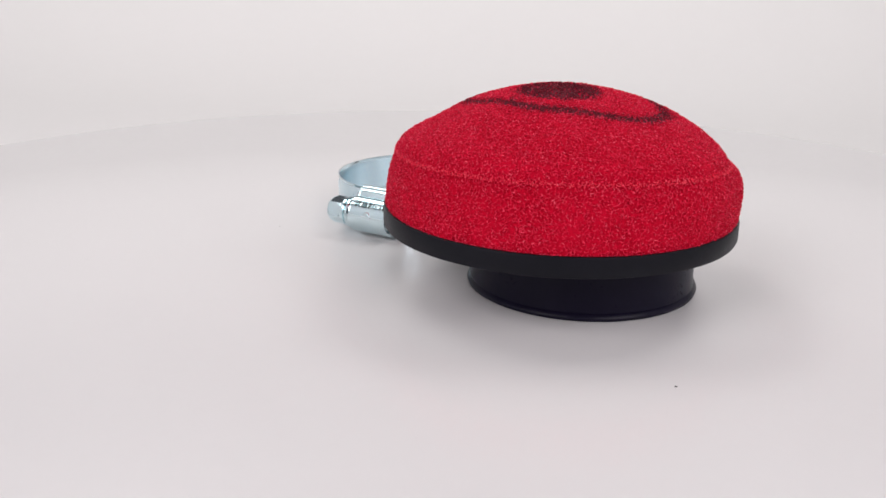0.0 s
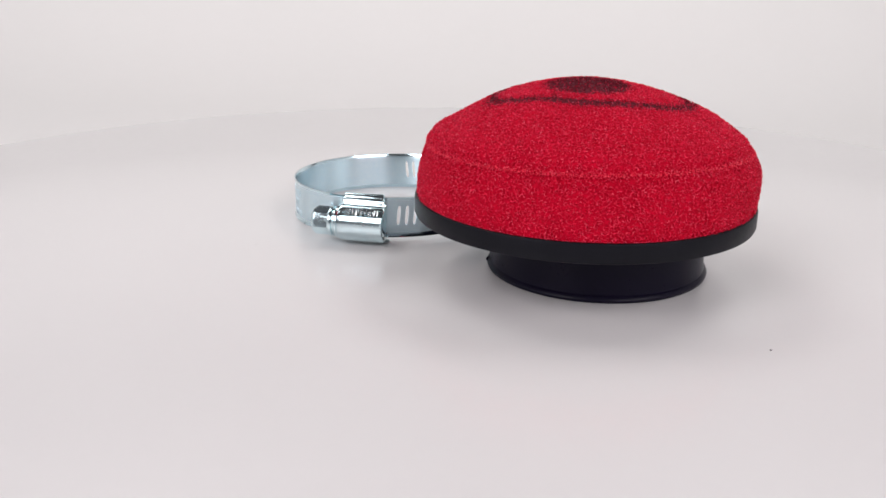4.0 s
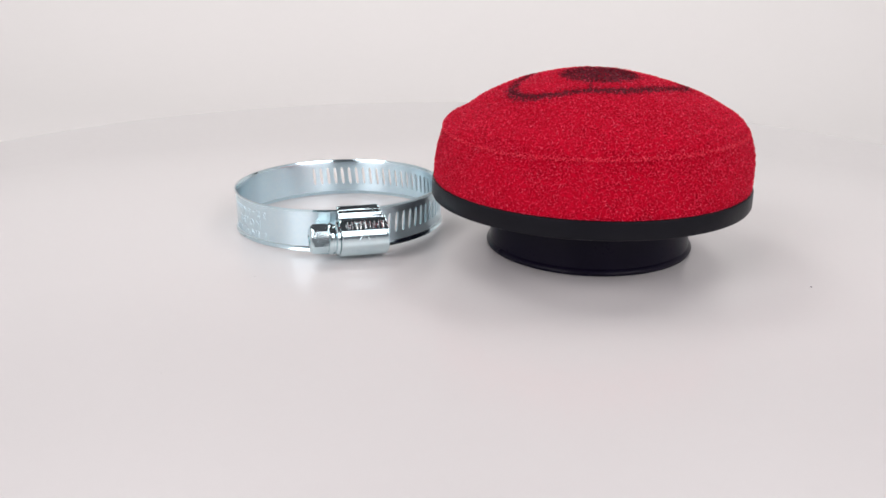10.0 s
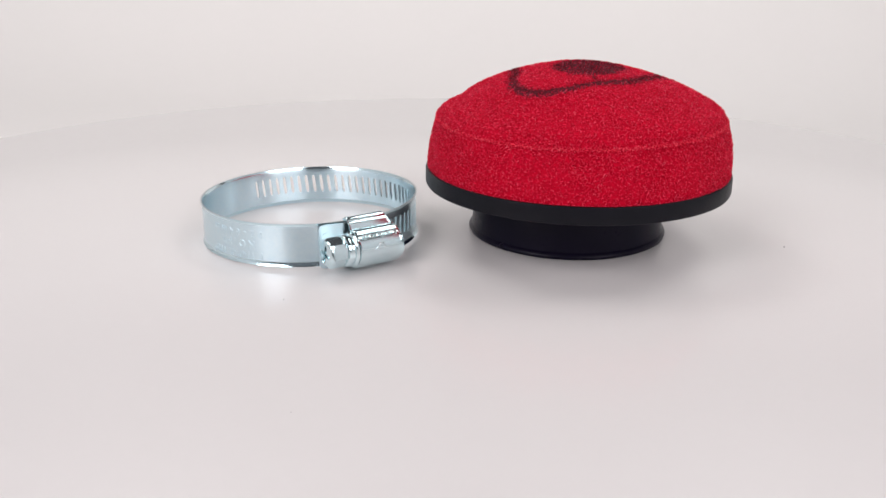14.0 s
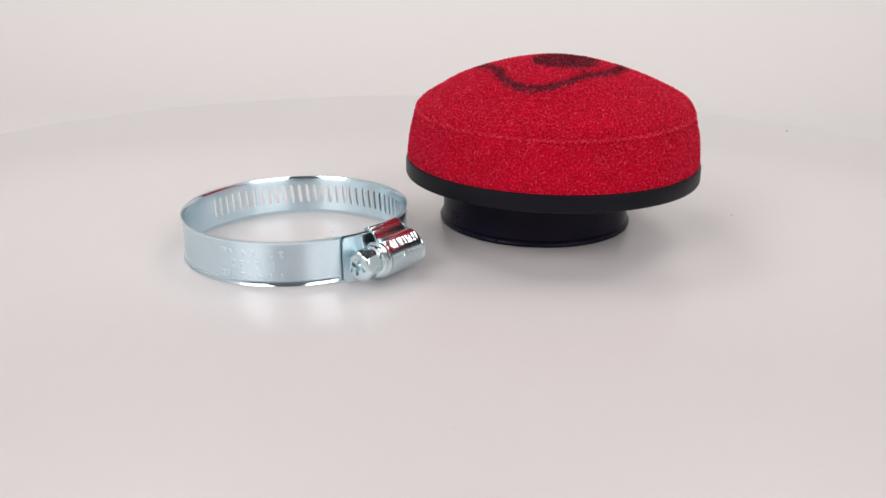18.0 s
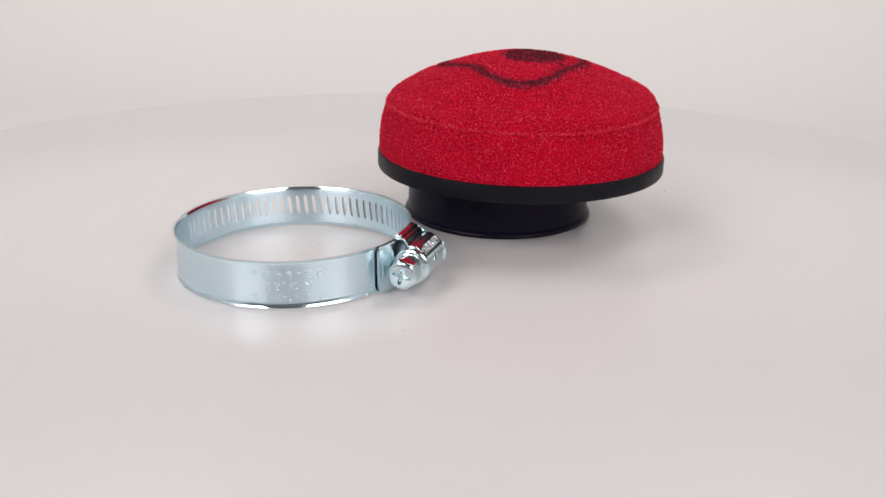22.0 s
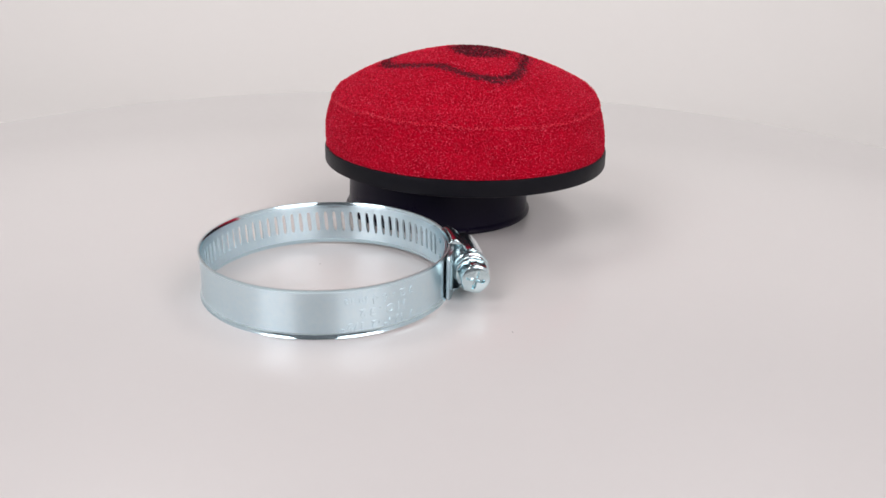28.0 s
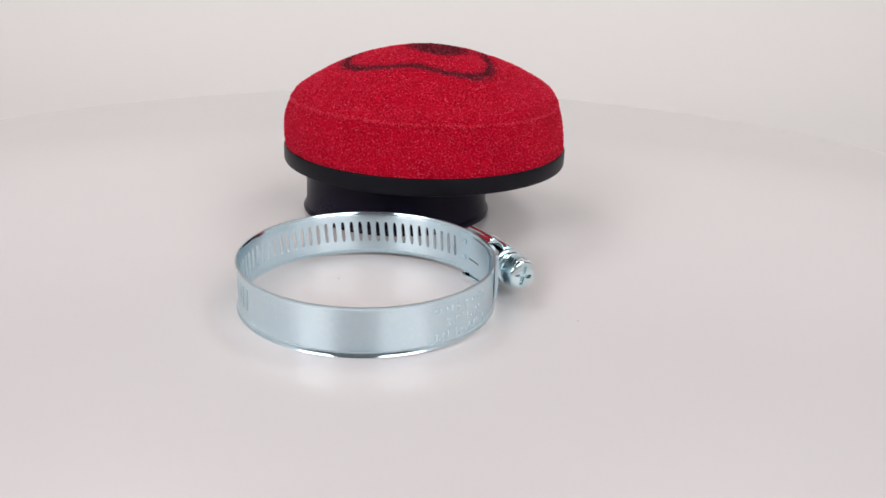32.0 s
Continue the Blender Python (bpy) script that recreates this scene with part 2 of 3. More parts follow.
def air_filter():
    root = new("air_filter")
    tagged(root, "red foam air filter with black rubber rim and neck on turntable", "air filter")

    # neck: hollow tube with a bead at its foot, set off the rim's middle
    nr = NECK_R
    prof = [(nr - 0.003, 0.0), (nr + 0.0002, 0.0), (nr + 0.0008, 0.0003), (nr + 0.0010, 0.0010), (nr + 0.0007, 0.0017), (nr + 0.0001, 0.0021),
            (nr - 0.0001, 0.0040), (nr - 0.0002, 0.0120), (nr + 0.0001, 0.0178), (nr + 0.0010, 0.0200), (nr + 0.0020, 0.0214), (nr - 0.003, 0.0214)]
    part("neck", lathe(prof, 160, True, NECK_AT), NECK_RUBBER, root, "smooth black rubber neck with a beaded foot")
    bm = bmesh.new()
    bmesh.ops.create_uvsphere(bm, u_segments=10, v_segments=6, radius=0.0007)
    a = radians(160)
    bmesh.ops.translate(bm, verts=bm.verts, vec=(NECK_AT[0] + (nr + 0.0007) * math.cos(a), NECK_AT[1] + (nr + 0.0007) * math.sin(a), 0.0014))
    part("mould_nib", bm, NECK_RUBBER, root, "small black moulding nib")

    r, t, b = RIM_R, RIM_T, RIM_B
    prof = [(0.0, b + 0.0002), (r - 0.0030, b), (r - 0.0007, b + 0.0001), (r - 0.0002, b + 0.0003), (r, b + 0.0008), (r, t - 0.0008), (r - 0.0002, t - 0.0002),
            (r - 0.0006, t), (r - 0.0012, t - 0.0002), (0.0, t - 0.0006)]
    bm = lathe(prof, 200)
    bmesh.ops.transform(bm, matrix=TILT, verts=bm.verts)
    part("rim", bm, RUBBER, root, "matt black rubber rim plate")

    # foam body: fine turned mesh, uneven like cut foam; the printed mark is a patch of its own
    seg, rows = 360, 150
    noise.seed_set(3)
    verts, red, black = [], [], []
    for k in range(rows + 1):
        rr, zz = foam_profile(min(k / rows, 0.9985))
        for i in range(seg):
            a = 2 * math.pi * i / seg
            ra, za = slump(rr, zz, k / rows, a)
            p = Vector((ra * math.cos(a), ra * math.sin(a), za))
            d = 0.00045 * noise.noise(p * 120) + 0.00018 * noise.noise(p * 900)
            n = Vector((math.cos(a), math.sin(a), 0.9)).normalized()
            verts.append(TILT @ (p + n * (d - 0.0005)))
    for k in range(rows):
        for i in range(seg):
            j = (i + 1) % seg
            f = (k * seg + i, k * seg + j, (k + 1) * seg + j, (k + 1) * seg + i)
            c = verts[f[0]]
            hit = k / rows > 0.40 and in_print(c.x * 1000, c.y * 1000, 0.9 * noise.noise(c * 900))
            (black if hit else red).append(f)
    top = tuple(rows * seg + i for i in range(seg))
    red.append(top)
    foam = part("foam", (verts, red), FOAM_CORE, root, "coarse red open-cell foam dome with a pressed seam")

    def keep_used(vs, faces):
        used = sorted({i for f in faces for i in f})
        at = {v: n for n, v in enumerate(used)}
        return [vs[i] for i in used], [tuple(at[i] for i in f) for f in faces]
    part("printed_mark", keep_used(verts, black), PRINT, root, "black printed rounded triangle mark")

    # open-cell web: thin struts between neighbouring knots in a shallow shell
    from mathutils import kdtree
    rng = np.random.default_rng(11)
    count = 76000
    ss = np.linspace(0, 1, 400)
    pr = np.array([foam_profile(s) for s in ss])
    dl = np.hypot(np.diff(pr[:, 0]), np.diff(pr[:, 1])) * (pr[1:, 0] + pr[:-1, 0]) / 2
    cum = np.concatenate([[0], np.cumsum(dl)])
    s = np.interp(rng.random(count) * cum[-1], cum, ss)
    s[:3800] = 0.32 + rng.normal(size=3800) * 0.0062
    a = rng.random(count) * 2 * math.pi
    rr, zz = np.interp(s, ss, pr[:, 0]), np.interp(s, ss, pr[:, 1])
    eps = 0.002
    tr = np.interp(np.minimum(s + eps, 1), ss, pr[:, 0]) - np.interp(np.maximum(s - eps, 0), ss, pr[:, 0])
    tz = np.interp(np.minimum(s + eps, 1), ss, pr[:, 1]) - np.interp(np.maximum(s - eps, 0), ss, pr[:, 1])
    ln = np.hypot(tr, tz) + 1e-12
    nr_, nz_ = tz / ln, -tr / ln
    depth = rng.uniform(-0.00050, 0.00022, count)
    depth[::9] += 0.00014
    depth[:3800] = rng.uniform(0.0, 0.00038, 3800)
    rr, zz = slump(rr, zz, s, a)
    P = np.stack([(rr + nr_ * depth) * np.cos(a), (rr + nr_ * depth) * np.sin(a), zz + nz_ * depth], 1)
    P[:, 2] = np.maximum(P[:, 2], RIM_T + 0.0001)
    tree = kdtree.KDTree(count)
    for i, p in enumerate(P):
        tree.insert(p, i)
    tree.balance()
    pairs = set()
    for i, p in enumerate(P):
        for co, j, dist in tree.find_n(p, 4)[1:]:
            if dist < 0.0013:
                pairs.add((i, j) if i < j else (j, i))
    E = np.array(sorted(pairs))
    A, B = P[E[:, 0]], P[E[:, 1]]
    D = B - A
    D /= np.linalg.norm(D, axis=1)[:, None] + 1e-12
    U = np.cross(D, rng.normal(size=D.shape))
    U /= np.linalg.norm(U, axis=1)[:, None] + 1e-12
    V = np.cross(D, U)
    w = rng.uniform(0.000048, 0.000088, len(E))[:, None]
    ringpts = []
    for base in (A, B):
        for q in range(3):
            an = 2 * math.pi * q / 3
            ringpts.append(base + (U * math.cos(an) + V * math.sin(an)) * w)
    X = np.stack(ringpts, 1).reshape(-1, 3)
    M = np.array(TILT)[:3, :3]
    X = X @ M.T
    mid = (A + B) / 2 @ M.T
    marked = np.array([in_print(m[0] * 1000, m[1] * 1000, rng.normal() * 1.0) and m[2] > SEAM_Z and rng.random() > 0.10 for m in mid])
    quads = np.array([(0, 1, 4, 3), (1, 2, 5, 4), (2, 0, 3, 5)])
    seam = (E[:, 0] < 3800) & (E[:, 1] < 3800) & ~marked
    for name, sel, mat, label in (("foam_web", ~marked & ~seam, FOAM, "fine red foam struts"), ("seam_web", seam, SEAM_FOAM, "lighter red struts along the pressed seam"), ("printed_web", marked, PRINT, "fine black printed foam struts")):
        ids = np.nonzero(sel)[0]
        vs = X.reshape(-1, 6, 3)[ids].reshape(-1, 3)
        fs = (np.arange(len(ids))[:, None, None] * 6 + quads[None]).reshape(-1, 4)
        part(name, (vs.tolist(), fs.tolist()), mat, root, label, smooth=False, kind="stuff")
    return root


# ---------------------------------------------------------------- hose clamp
BAND_R, BAND_H, BAND_T = 0.03307, 0.0127, 0.0007
HOUSING = -122.6
CELLS, SLOT_SHIFT = 81, -2.67              # slots fit 81 to the turn; degrees by which their grid is turned


def band_point(a, z, side, r=BAND_R):
    """Point of the band at a degrees and height z (mm): its edges roll outwards."""
    e = max(0.0, abs(z - 6.35) - 4.75) / 1.6
    rad = r + (0.00042 if z > 6.35 else 0.00060) * e ** 2 + side * BAND_T / 2 * (1 - 0.25 * e)
    return (rad * math.cos(radians(a)), rad * math.sin(radians(a)), z * MM)


def strap():
    """The band as a shell: flat strips, rolled edges, and cells with a slanting slot through them."""
    bm = bmesh.new()
    cache = {}

    def v(a, z, side):
        key = (round(a % 360, 3), round(z, 3), side)
        if key not in cache:
            cache[key] = bm.verts.new(band_point(a, z, side))
        return cache[key]
    lo, hi = 2.0, 10.7
    n = CELLS
    cell = 360 / n
    step = cell / 4
    zs_lo, zs_hi = [0.0, 0.25, 0.7, 1.3, lo], [hi, 11.4, 12.0, 12.45, 12.7]
    for i in range(n * 4):
        a0, a1 = SLOT_SHIFT + i * step, SLOT_SHIFT + (i + 1) * step
        for zs in (zs_lo, zs_hi):
            for z0, z1 in zip(zs, zs[1:]):
                for side in (1, -1):
                    bm.faces.new((v(a0, z0, side), v(a1, z0, side), v(a1, z1, side), v(a0, z1, side)))
        for z in (0.0, 12.7):
            bm.faces.new((v(a0, z, 1), v(a1, z, 1), v(a1, z, -1), v(a0, z, -1)))
    zc, hw, hh, slant = 6.9, 0.95, 3.05, 0.45
    zq = [lo + (hi - lo) * q / 4 for q in range(5)]
    for c in range(n):
        mid = SLOT_SHIFT + (c + 0.5) * cell
        rel = (mid + 180) % 360 - 180
        if -105 < rel < 68.5:
            outer = [(-2, zq[0]), (-1, zq[0]), (0, zq[0]), (1, zq[0]), (2, zq[0]), (2, zq[1]), (2, zq[2]), (2, zq[3]), (2, zq[4]),
                     (1, zq[4]), (0, zq[4]), (-1, zq[4]), (-2, zq[4]), (-2, zq[3]), (-2, zq[2]), (-2, zq[1])]
            inner = []
            for k in range(16):
                th = math.pi * (-135 + 22.5 * k) / 180
                x, y = hw * math.cos(th), math.sin(th)
                zz = hh * max(-1, min(1, y * 1.35))
                xx = hw * max(-1, min(1, math.cos(th) * 1.5)) * math.sqrt(max(0.0, 1 - (max(0, abs(zz) - hh + 0.6) / 0.62) ** 2))
                inner.append((xx + slant * zz / hh, zc + zz))
            for side in (1, -1):
                for k in range(16):
                    l = (k + 1) % 16
                    bm.faces.new((v(mid + outer[k][0] * step, outer[k][1], side), v(mid + outer[l][0] * step, outer[l][1], side),
                                  v(mid + inner[l][0], inner[l][1], side), v(mid + inner[k][0], inner[k][1], side)))
            for k in range(16):
                l = (k + 1) % 16
                bm.faces.new((v(mid + inner[k][0], inner[k][1], 1), v(mid + inner[l][0], inner[l][1], 1),
                              v(mid + inner[l][0], inner[l][1], -1), v(mid + inner[k][0], inner[k][1], -1)))
        else:
            for q in range(4):
                for s in range(4):
                    a0, a1 = SLOT_SHIFT + c * cell + s * step, SLOT_SHIFT + c * cell + (s + 1) * step
                    for side in (1, -1):
                        bm.faces.new((v(a0, zq[q], side), v(a1, zq[q], side), v(a1, zq[q + 1], side), v(a0, zq[q + 1], side)))
    return bm


def curved_plate(a0, a1, z0, z1, r, thick, corner=1.2, na=14, nz=10):
    """A plate with rounded corners, bent to the band's curve."""
    bm = bmesh.new()
    grid = {}
    for side in (0, 1):
        for i in range(na + 1):
            for k in range(nz + 1):
                a, z = a0 + (a1 - a0) * i / na, z0 + (z1 - z0) * k / nz
                x = radians(a - a0) * r / MM
                full = radians(a1 - a0) * r / MM
                dx, dz = min(x, full - x), min(z - z0, z1 - z)
                if dx < corner and dz < corner:
                    ux, uz = corner - dx, corner - dz
                    h = math.hypot(ux, uz)
                    m = max(ux, uz)
                    if h > 1e-6:
                        k2 = m / h
                        mx, mz = (corner - ux * k2) - dx, (corner - uz * k2) - dz
                        a += math.degrees(mx * MM / r) * (1 if x < full / 2 else -1)
                        z += mz * (1 if z - z0 < (z1 - z0) / 2 else -1)
                rad = r + side * thick
                grid[side, i, k] = bm.verts.new((rad * math.cos(radians(a)), rad * math.sin(radians(a)), z * MM))
    for side in (0, 1):
        for i in range(na):
            for k in range(nz):
                bm.faces.new([grid[side, i + p, k + q] for p, q in ((0, 0), (1, 0), (1, 1), (0, 1))])
    for i in range(na):
        for k in (0, nz):
            bm.faces.new((grid[0, i, k], grid[0, i + 1, k], grid[1, i + 1, k], grid[1, i, k]))
    for k in range(nz):
        for i in (0, na):
            bm.faces.new((grid[0, i, k], grid[0, i, k + 1], grid[1, i, k + 1], grid[1, i, k]))
    return bm


H_ANG = radians(HOUSING)
# housing space: x along the screw towards its head, y outwards from the ring, z up; origin on the ring's axis
HOUSE_AT = Matrix(((math.sin(H_ANG), math.cos(H_ANG), 0, 0), (-math.cos(H_ANG), math.sin(H_ANG), 0, 0), (0, 0, 1, 0), (0, 0, 0, 1)))
AXIS_N, AXIS_Z = 38.5, 5.3
# the cover sits a little askew: its head end stands out and up
HOUSE = HOUSE_AT @ Matrix.Translation((-0.002, AXIS_N * MM, 0.0004)) @ Matrix.Rotation(radians(3), 4, "Z") @ Matrix.Rotation(radians(-1.4), 4, "Y") @ Matrix.Translation((0.002, -AXIS_N * MM, 0))
BARREL_N, BARREL_Z = 4.25, 5.35             # the cover is deeper than it stands out


def housing_outline():
    """Middle line, outward normals and thickness of the pressed cover: lip over the band, valley, barrel round the screw, foot under the band."""
    t = 0.7
    mid = [(33.3, 12.9), (33.6, 13.15), (34.2, 13.3), (34.9, 13.25), (35.6, 12.95), (36.1, 12.4), (36.45, 11.7), (36.85, 11.0)]
    for k in range(0, 15):
        a = radians(106 - k * 15.3)
        mid.append((AXIS_N + BARREL_N * math.cos(a), AXIS_Z - 0.1 + BARREL_Z * math.sin(a)))
    mid += [(35.4, -0.4), (34.8, -1.0), (34.2, -1.4), (33.6, -1.5)]
    fine = []
    for i in range(len(mid) - 1):
        p0, p1, p2, p3 = (Vector(mid[min(max(i + k, 0), len(mid) - 1)]) for k in (-1, 0, 1, 2))
        for u in (0, 1 / 3, 2 / 3):
            fine.append(tuple(0.5 * (2 * p1 + (p2 - p0) * u + (2 * p0 - 5 * p1 + 4 * p2 - p3) * u * u + (3 * p1 - p0 - 3 * p2 + p3) * u ** 3)))
    mid = fine + [mid[-1]]
    rows = []
    for i, (n, z) in enumerate(mid):
        p, q = mid[max(i - 1, 0)], mid[min(i + 1, len(mid) - 1)]
        dx, dz = q[0] - p[0], q[1] - p[1]
        l = math.hypot(dx, dz)
        rows.append((n, z, -dz / l * -1, dx / l))
    return rows, t


def housing_shell(x0, x1):
    """The cover drawn out along the screw; its ends roll inwards, and its lip is a little shorter and round-cornered."""
    bm = bmesh.new()
    line, t = housing_outline()
    across = [(0.0, 0.62), (0.06, 0.36), (0.22, 0.14), (0.5, 0.02), (0.9, 0.0)]
    stations = [(x0 + d, inset, 1 - d / 0.9) for d, inset in across]
    stations += [(x0 + (x1 - x0) * f, 0.0, 0.0) for f in (0.3, 0.5, 0.7)]
    stations += [(x1 - d, inset, 0.0) for d, inset in across[::-1]]
    grid = []
    for x, inset, far in stations:
        row = []
        for side in (1, -1):
            for i, (n, z, un, uz) in enumerate(line if side == 1 else line[::-1]):
                k = i if side == 1 else len(line) - 1 - i
                lip = max(0.0, 1 - k / 21)
                edge = min(1.0, k / 6.0)
                shift = 1.9 * lip ** 0.5 if x < (x0 + x1) / 2 else -0.35 * lip
                shift *= abs(x - (x0 + x1) / 2) / ((x1 - x0) / 2)
                off = side * t / 2 - inset * (0.25 + 0.75 * edge)
                bend = (33.6 - math.sqrt(33.6 ** 2 - (x + shift) ** 2)) * max(lip, max(0.0, 1 - (len(line) - 1 - k) / 9))
                row.append(bm.verts.new(((x + shift) * MM, (n + un * off - bend) * MM, (z + uz * off) * MM)))
        grid.append(row)
    m = len(grid[0])
    for a, b in zip(grid, grid[1:]):
        for i in range(m):
            bm.faces.new((a[i], a[(i + 1) % m], b[(i + 1) % m], b[i]))
    h = m // 2
    for row in (grid[0], grid[-1]):
        for i in range(h - 1):
            bm.faces.new((row[i], row[i + 1], row[m - 2 - i], row[m - 1 - i]))
    return bm


def turned(profile, seg=32):
    """A form turned about the screw, from (x, radius) pairs in mm."""
    bm = bmesh.new()
    rows = []
    for x, r in profile:
        if r < 1e-6:
            rows.append([bm.verts.new((x * MM, AXIS_N * MM, AXIS_Z * MM))])
        else:
            rows.append([bm.verts.new((x * MM, (AXIS_N + r * math.cos(2 * math.pi * i / seg)) * MM, (AXIS_Z + r * math.sin(2 * math.pi * i / seg)) * MM)) for i in range(seg)])
    for a, b in zip(rows, rows[1:]):
        for i in range(seg):
            j = (i + 1) % seg
            if len(a) == 1:
                bm.faces.new((a[0], b[i], b[j]))
            elif len(b) == 1:
                bm.faces.new((a[i], a[j], b[0]))
            else:
                bm.faces.new((a[i], a[j], b[j], b[i]))
    return bm


def hex_head():
    """Six-sided head with a rounded face and a cross recess sunk into it."""
    bm = bmesh.new()
    x0, x1 = 8.6, 13.7
    n = 48
    rows = []
    for x, blend, rad in ((x0, 0.5, 4.05), (x0 + 0.3, 1, 4.2), (x1 - 1.5, 1, 4.2), (x1 - 0.9, 0.8, 4.18), (x1 - 0.4, 0.45, 4.0), (x1 - 0.1, 0.12, 3.7), (x1 + 0.1, 0.0, 3.3)):
        row = []
        for i in range(n):
            a = 2 * math.pi * i / n - 0.26
            six = math.cos(math.pi / 6) / math.cos(((a + 0.26) % (math.pi / 3)) - math.pi / 6)
            r = rad * (blend * six * 1.04 + (1 - blend))
            row.append(bm.verts.new((x * MM, (AXIS_N + r * math.cos(a)) * MM, (AXIS_Z + r * math.sin(a)) * MM)))
        rows.append(row)
    for a, b in zip(rows, rows[1:]):
        for i in range(n):
            bm.faces.new((a[i], a[(i + 1) % n], b[(i + 1) % n], b[i]))
    # cross: arms 5.2 long, 1.1 wide
    arm, w = 2.6, 0.55
    cross = []
    for i in range(n):
        a = 2 * math.pi * i / n
        q = (a + math.pi / 4) % (math.pi / 2) - math.pi / 4
        t = abs(q)
        r = min(arm, w / max(math.sin(t), 1e-3)) if t < math.pi / 4 else w / math.sin(t)
        cross.append((r * math.cos(a - 0.26), r * math.sin(a - 0.26)))
    rim = [bm.verts.new(((x1 + 0.22) * MM, (AXIS_N + p) * MM, (AXIS_Z + q) * MM)) for p, q in cross]
    deep = [bm.verts.new(((x1 - 1.1) * MM, (AXIS_N + p * 0.8) * MM, (AXIS_Z + q * 0.8) * MM)) for p, q in cross]
    tip = bm.verts.new(((x1 - 1.5) * MM, AXIS_N * MM, AXIS_Z * MM))
    last = rows[-1]
    for i in range(n):
        j = (i + 1) % n
        bm.faces.new((last[i], last[j], rim[j], rim[i]))
        bm.faces.new((rim[i], rim[j], deep[j], deep[i]))
        bm.faces.new((deep[i], deep[j], tip))
    return bm


def stamped_text(words, size, middle, z, parent, spacing=1.3, outwards=BAND_R + BAND_T / 2):
    """Raised letters bent round the band; they stand upside down, as the clamp lies."""
    cu = bpy.data.curves.new("letters", "FONT")
    cu.body, cu.size, cu.align_x, cu.align_y = words, size * MM, "CENTER", "CENTER"
    cu.extrude, cu.resolution_u, cu.bevel_depth, cu.space_character = 0.00006, 3, 0.00014, spacing
    ob = new("letters", cu)
    me = bpy.data.meshes.new_from_object(ob.evaluated_get(bpy.context.evaluated_depsgraph_get()))
    bpy.data.objects.remove(ob)
    for v in me.vertices:
        x, y, h = v.co
        a = radians(middle) - x / outwards
        r = outwards + h
        v.co = (r * math.cos(a), r * math.sin(a), z * MM - y)
    me.materials.clear()
    me.materials.append(ZINC)
    o = new("stamped_writing", me)
    o.parent = parent
    o["label"] = "raised stamped size marking"
    return o


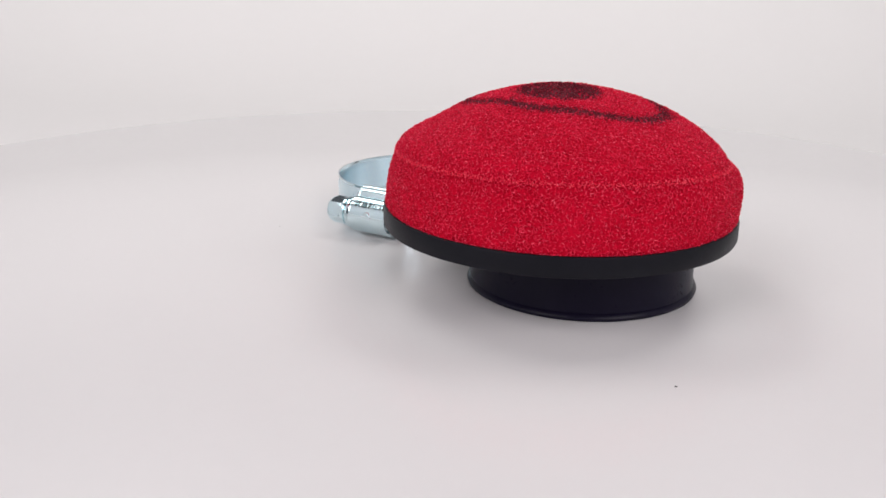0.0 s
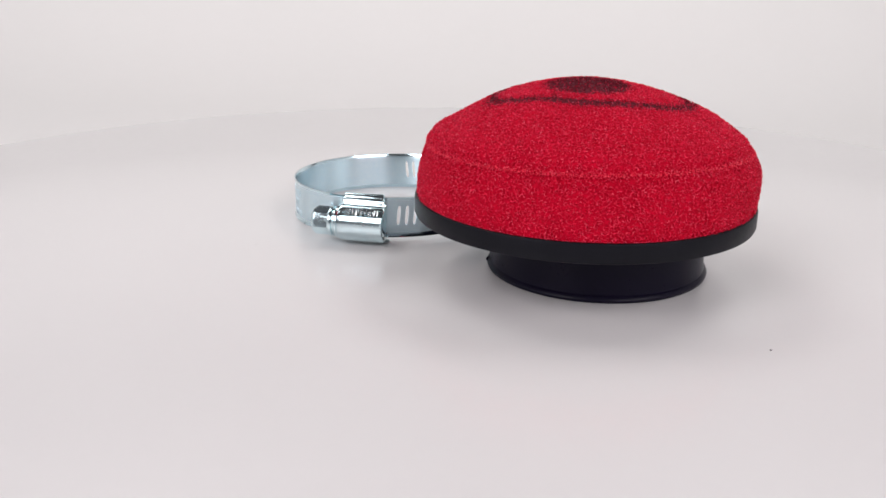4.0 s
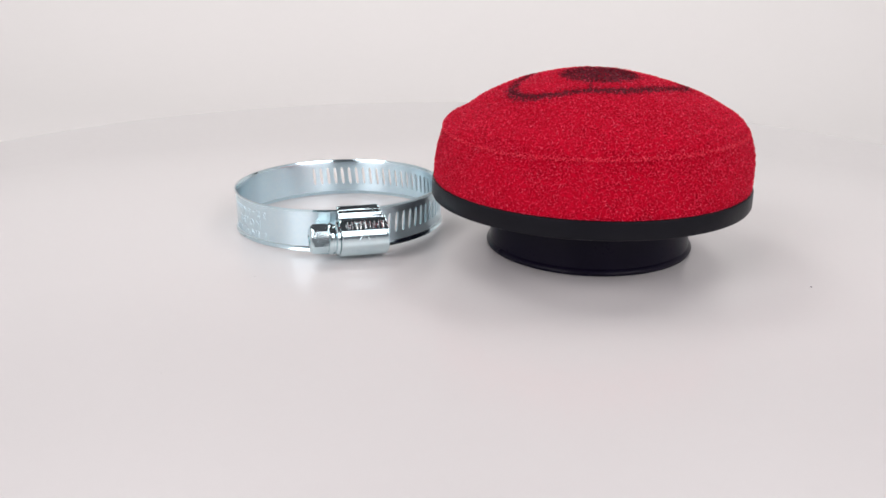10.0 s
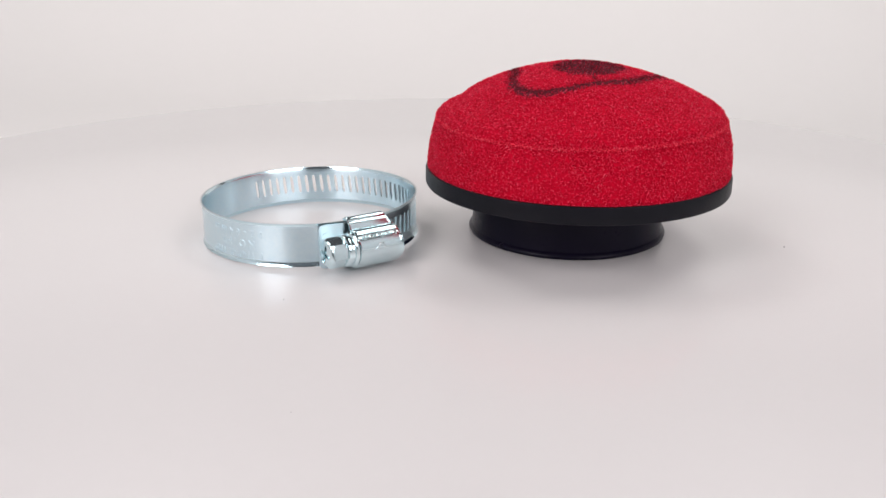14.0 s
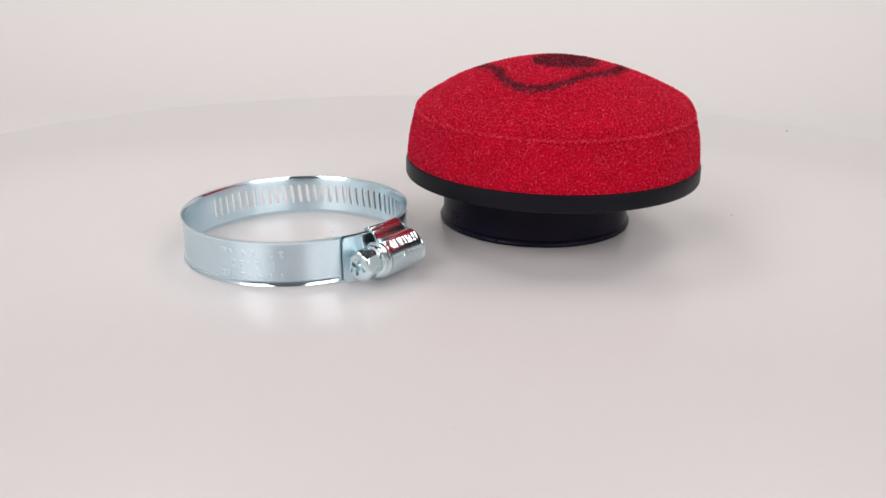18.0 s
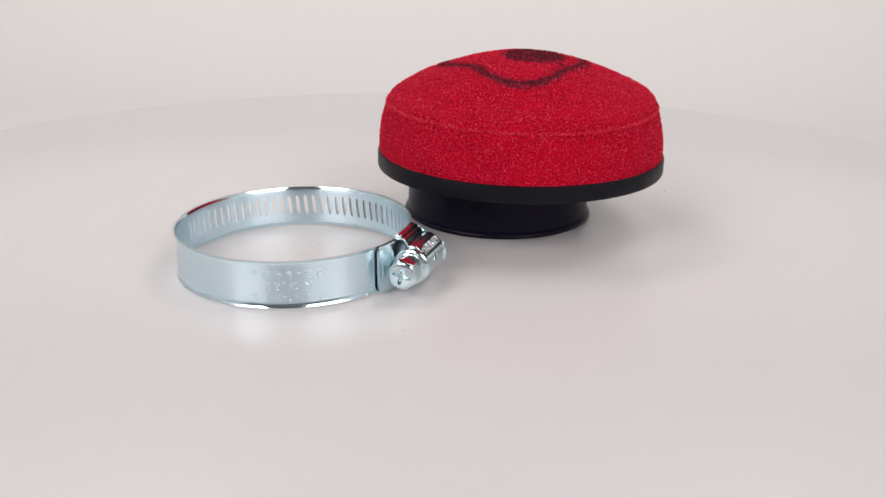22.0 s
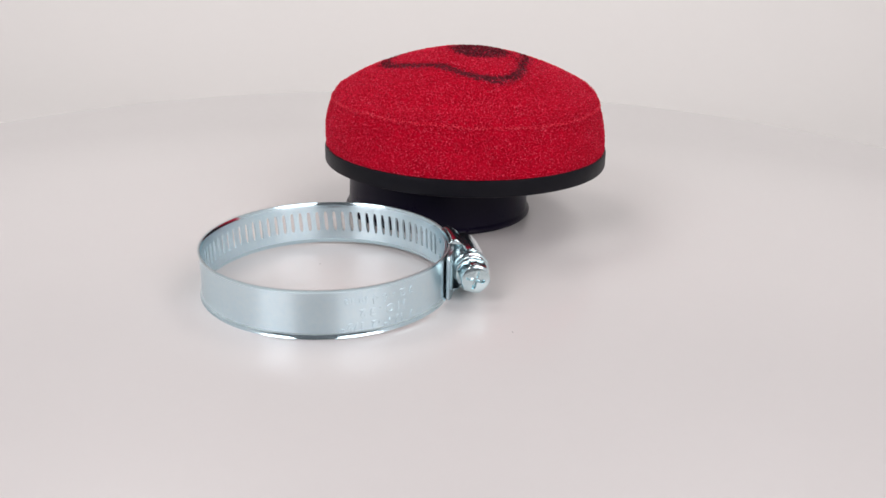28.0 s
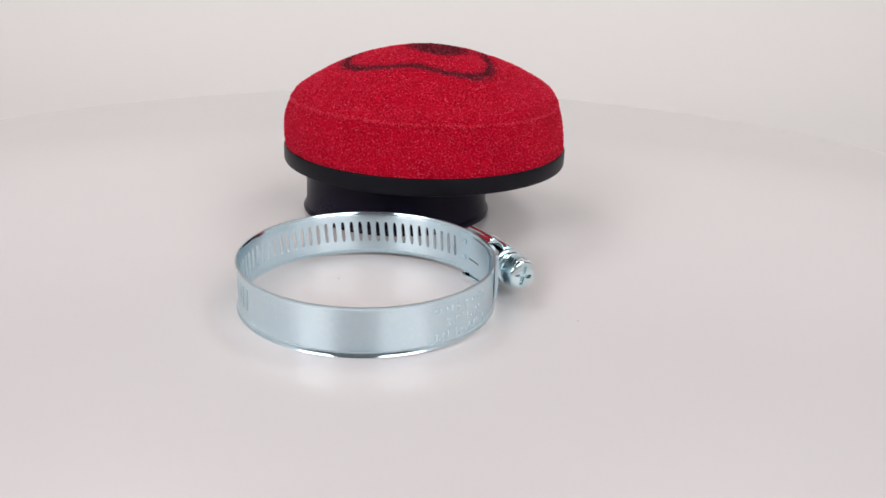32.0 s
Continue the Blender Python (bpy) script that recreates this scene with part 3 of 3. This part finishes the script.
def hose_clamp():
    root = new("hose_clamp")
    tagged(root, "zinc-plated steel worm-drive hose clamp, slotted band, lying on the turntable", "hose clamp")
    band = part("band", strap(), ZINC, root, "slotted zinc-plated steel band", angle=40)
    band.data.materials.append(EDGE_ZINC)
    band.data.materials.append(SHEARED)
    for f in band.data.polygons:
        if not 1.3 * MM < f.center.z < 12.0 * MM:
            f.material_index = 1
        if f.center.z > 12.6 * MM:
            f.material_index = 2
    stamped_text('1 1/4"-2 1/2"', 2.8, 171.5, 2.55, band, 1.35)
    stamped_text("NO.32", 3.1, 173.3, 5.9, band, 1.65)
    stamped_text("32-64mm", 2.9, 172.3, 9.1, band, 1.9)

    # tongue of the band's end inside the ring
    part("inner_tongue", curved_plate(-140, -113, 0.9, 11.9, BAND_R - 0.00075, 0.0003, 2.0), ZINC, root, "inner end of the band")
    for z0 in (4.4, 9.0):
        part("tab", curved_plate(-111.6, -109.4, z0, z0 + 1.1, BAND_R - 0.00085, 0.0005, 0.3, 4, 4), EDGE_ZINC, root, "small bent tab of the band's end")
    # shade of a narrow gap, laid on as a dark strip; nothing is cut
    part("slit_shade", curved_plate(-124.0, -114.5, 5.1, 5.45, BAND_R - 0.00080, 0.0001, 0.1, 8, 2), DUST_AND_SLIT_SHADE, root, "thin dark strip for the shade in the gap of the band's end")
    # anchor plate under the screw head with its pressed groove
    saddle = part("saddle", curved_plate(-143.6, -110, -0.6, 12.4, BAND_R + 0.0009, 0.0008, 1.4, 20, 10), ZINC, root, "bent zinc-plated anchor plate")
    part("groove", curved_plate(-141.6, -139.0, 2.2, 10.0, BAND_R + 0.0017, 0.00030, 0.7, 6, 12), ZINC, saddle)

    def placed(bm):
        bmesh.ops.transform(bm, matrix=HOUSE, verts=bm.verts)
        return bm
    bm = housing_shell(-9.0, 5.2)
    cover = part("housing", placed(bm), BRIGHT, root, "bright pressed screw housing", angle=50)
    # illegible stamped marks on the barrel, and a peaked sign below them
    def stroke(x, top, low, lean=0.0, wide=0.34):
        """A raised stroke with a ridged back."""
        def at(along, deg, proud):
            return bm.verts.new(((x + along) * MM, (AXIS_N + (BARREL_N + proud) * math.cos(radians(deg))) * MM,
                                 (AXIS_Z - 0.1 + (BARREL_Z + proud) * math.sin(radians(deg))) * MM))
        bm = bmesh.new()
        base = [at(0, top, 0.30), at(wide, top, 0.30), at(wide + lean, low, 0.30), at(lean, low, 0.30)]
        ridge = [at(wide / 2, top - 1, 0.56), at(wide / 2 + lean, low + 1, 0.56)]
        for f in ((base[0], base[1], ridge[0]), (base[2], base[3], ridge[1]), (base[1], base[2], ridge[1], ridge[0]), (base[3], base[0], ridge[0], ridge[1]), base[::-1]):
            bm.faces.new(f)
        part("stamped_bar", placed(bm), STAMP, cover, smooth=False)
    rnd = random.Random(2)
    for i in range(9):
        x = -7.9 + i * 1.32
        stroke(x, 64, 37, rnd.uniform(-0.15, 0.3))
        stroke(x + rnd.uniform(0.5, 0.7), rnd.choice((64, 64, 54)), rnd.choice((37, 44)), rnd.uniform(-0.3, 0.15))
    for x, lean in ((-2.1, -1.3), (-1.7, 1.3), (-1.9, 0.35), (-2.6, -1.0)):
        stroke(x, 22, 4, lean, 0.3)

    worm = part("screw", placed(turned([(-8.75, 0), (-8.75, 2.2), (-8.55, 3.4), (-8.35, 4.0), (-8.05, 4.1)] + [(-8.0 + 0.33 * k, 3.9 if k % 2 else 3.3) for k in range(40)] + [(5.4, 3.3), (6.0, 2.6), (8.7, 2.6)])), BRIGHT, root, "steel worm screw")
    part("collar", placed(turned([(5.25, 2.5), (5.25, 4.8), (5.45, 5.0), (6.0, 5.0), (6.3, 4.75), (6.5, 4.2), (7.1, 4.1), (7.3, 4.6), (7.9, 4.7), (8.4, 4.5), (8.6, 4.1), (8.65, 2.5)], 48)), BRIGHT, worm, "round steel collar")
    part("head", placed(hex_head()), BRIGHT, worm, "hexagonal screw head with a cross recess", angle=28)
    return root


setting()
platter = turntable()
filter_ = air_filter()
clamp = hose_clamp()


def motions():
    """The platter turns, and carries the filter and the clamp round its axis."""
    lean = Matrix.Rotation(radians(CLAMP_TILT[0]), 4, "X") @ Matrix.Rotation(radians(CLAMP_TILT[1]), 4, "Y")
    lift = BAND_R * math.tan(math.hypot(radians(CLAMP_TILT[0]), radians(CLAMP_TILT[1])))
    off = Matrix.Rotation(radians(PLATTER_LEAN[1]), 4, "Y") @ Matrix.Rotation(radians(PLATTER_LEAN[0]), 4, "X")
    rows = [(t, Matrix.Rotation(radians(a), 4, "Z") @ off) for t, a in TURN_KEYS]
    walk(platter, rows)
    walk(filter_, [(t, m @ Matrix.Translation((*FILTER_AT, 0))) for t, m in rows])
    walk(clamp, [(t, m @ Matrix.Translation((*CLAMP_AT, lift)) @ lean) for t, m in rows])


motions()
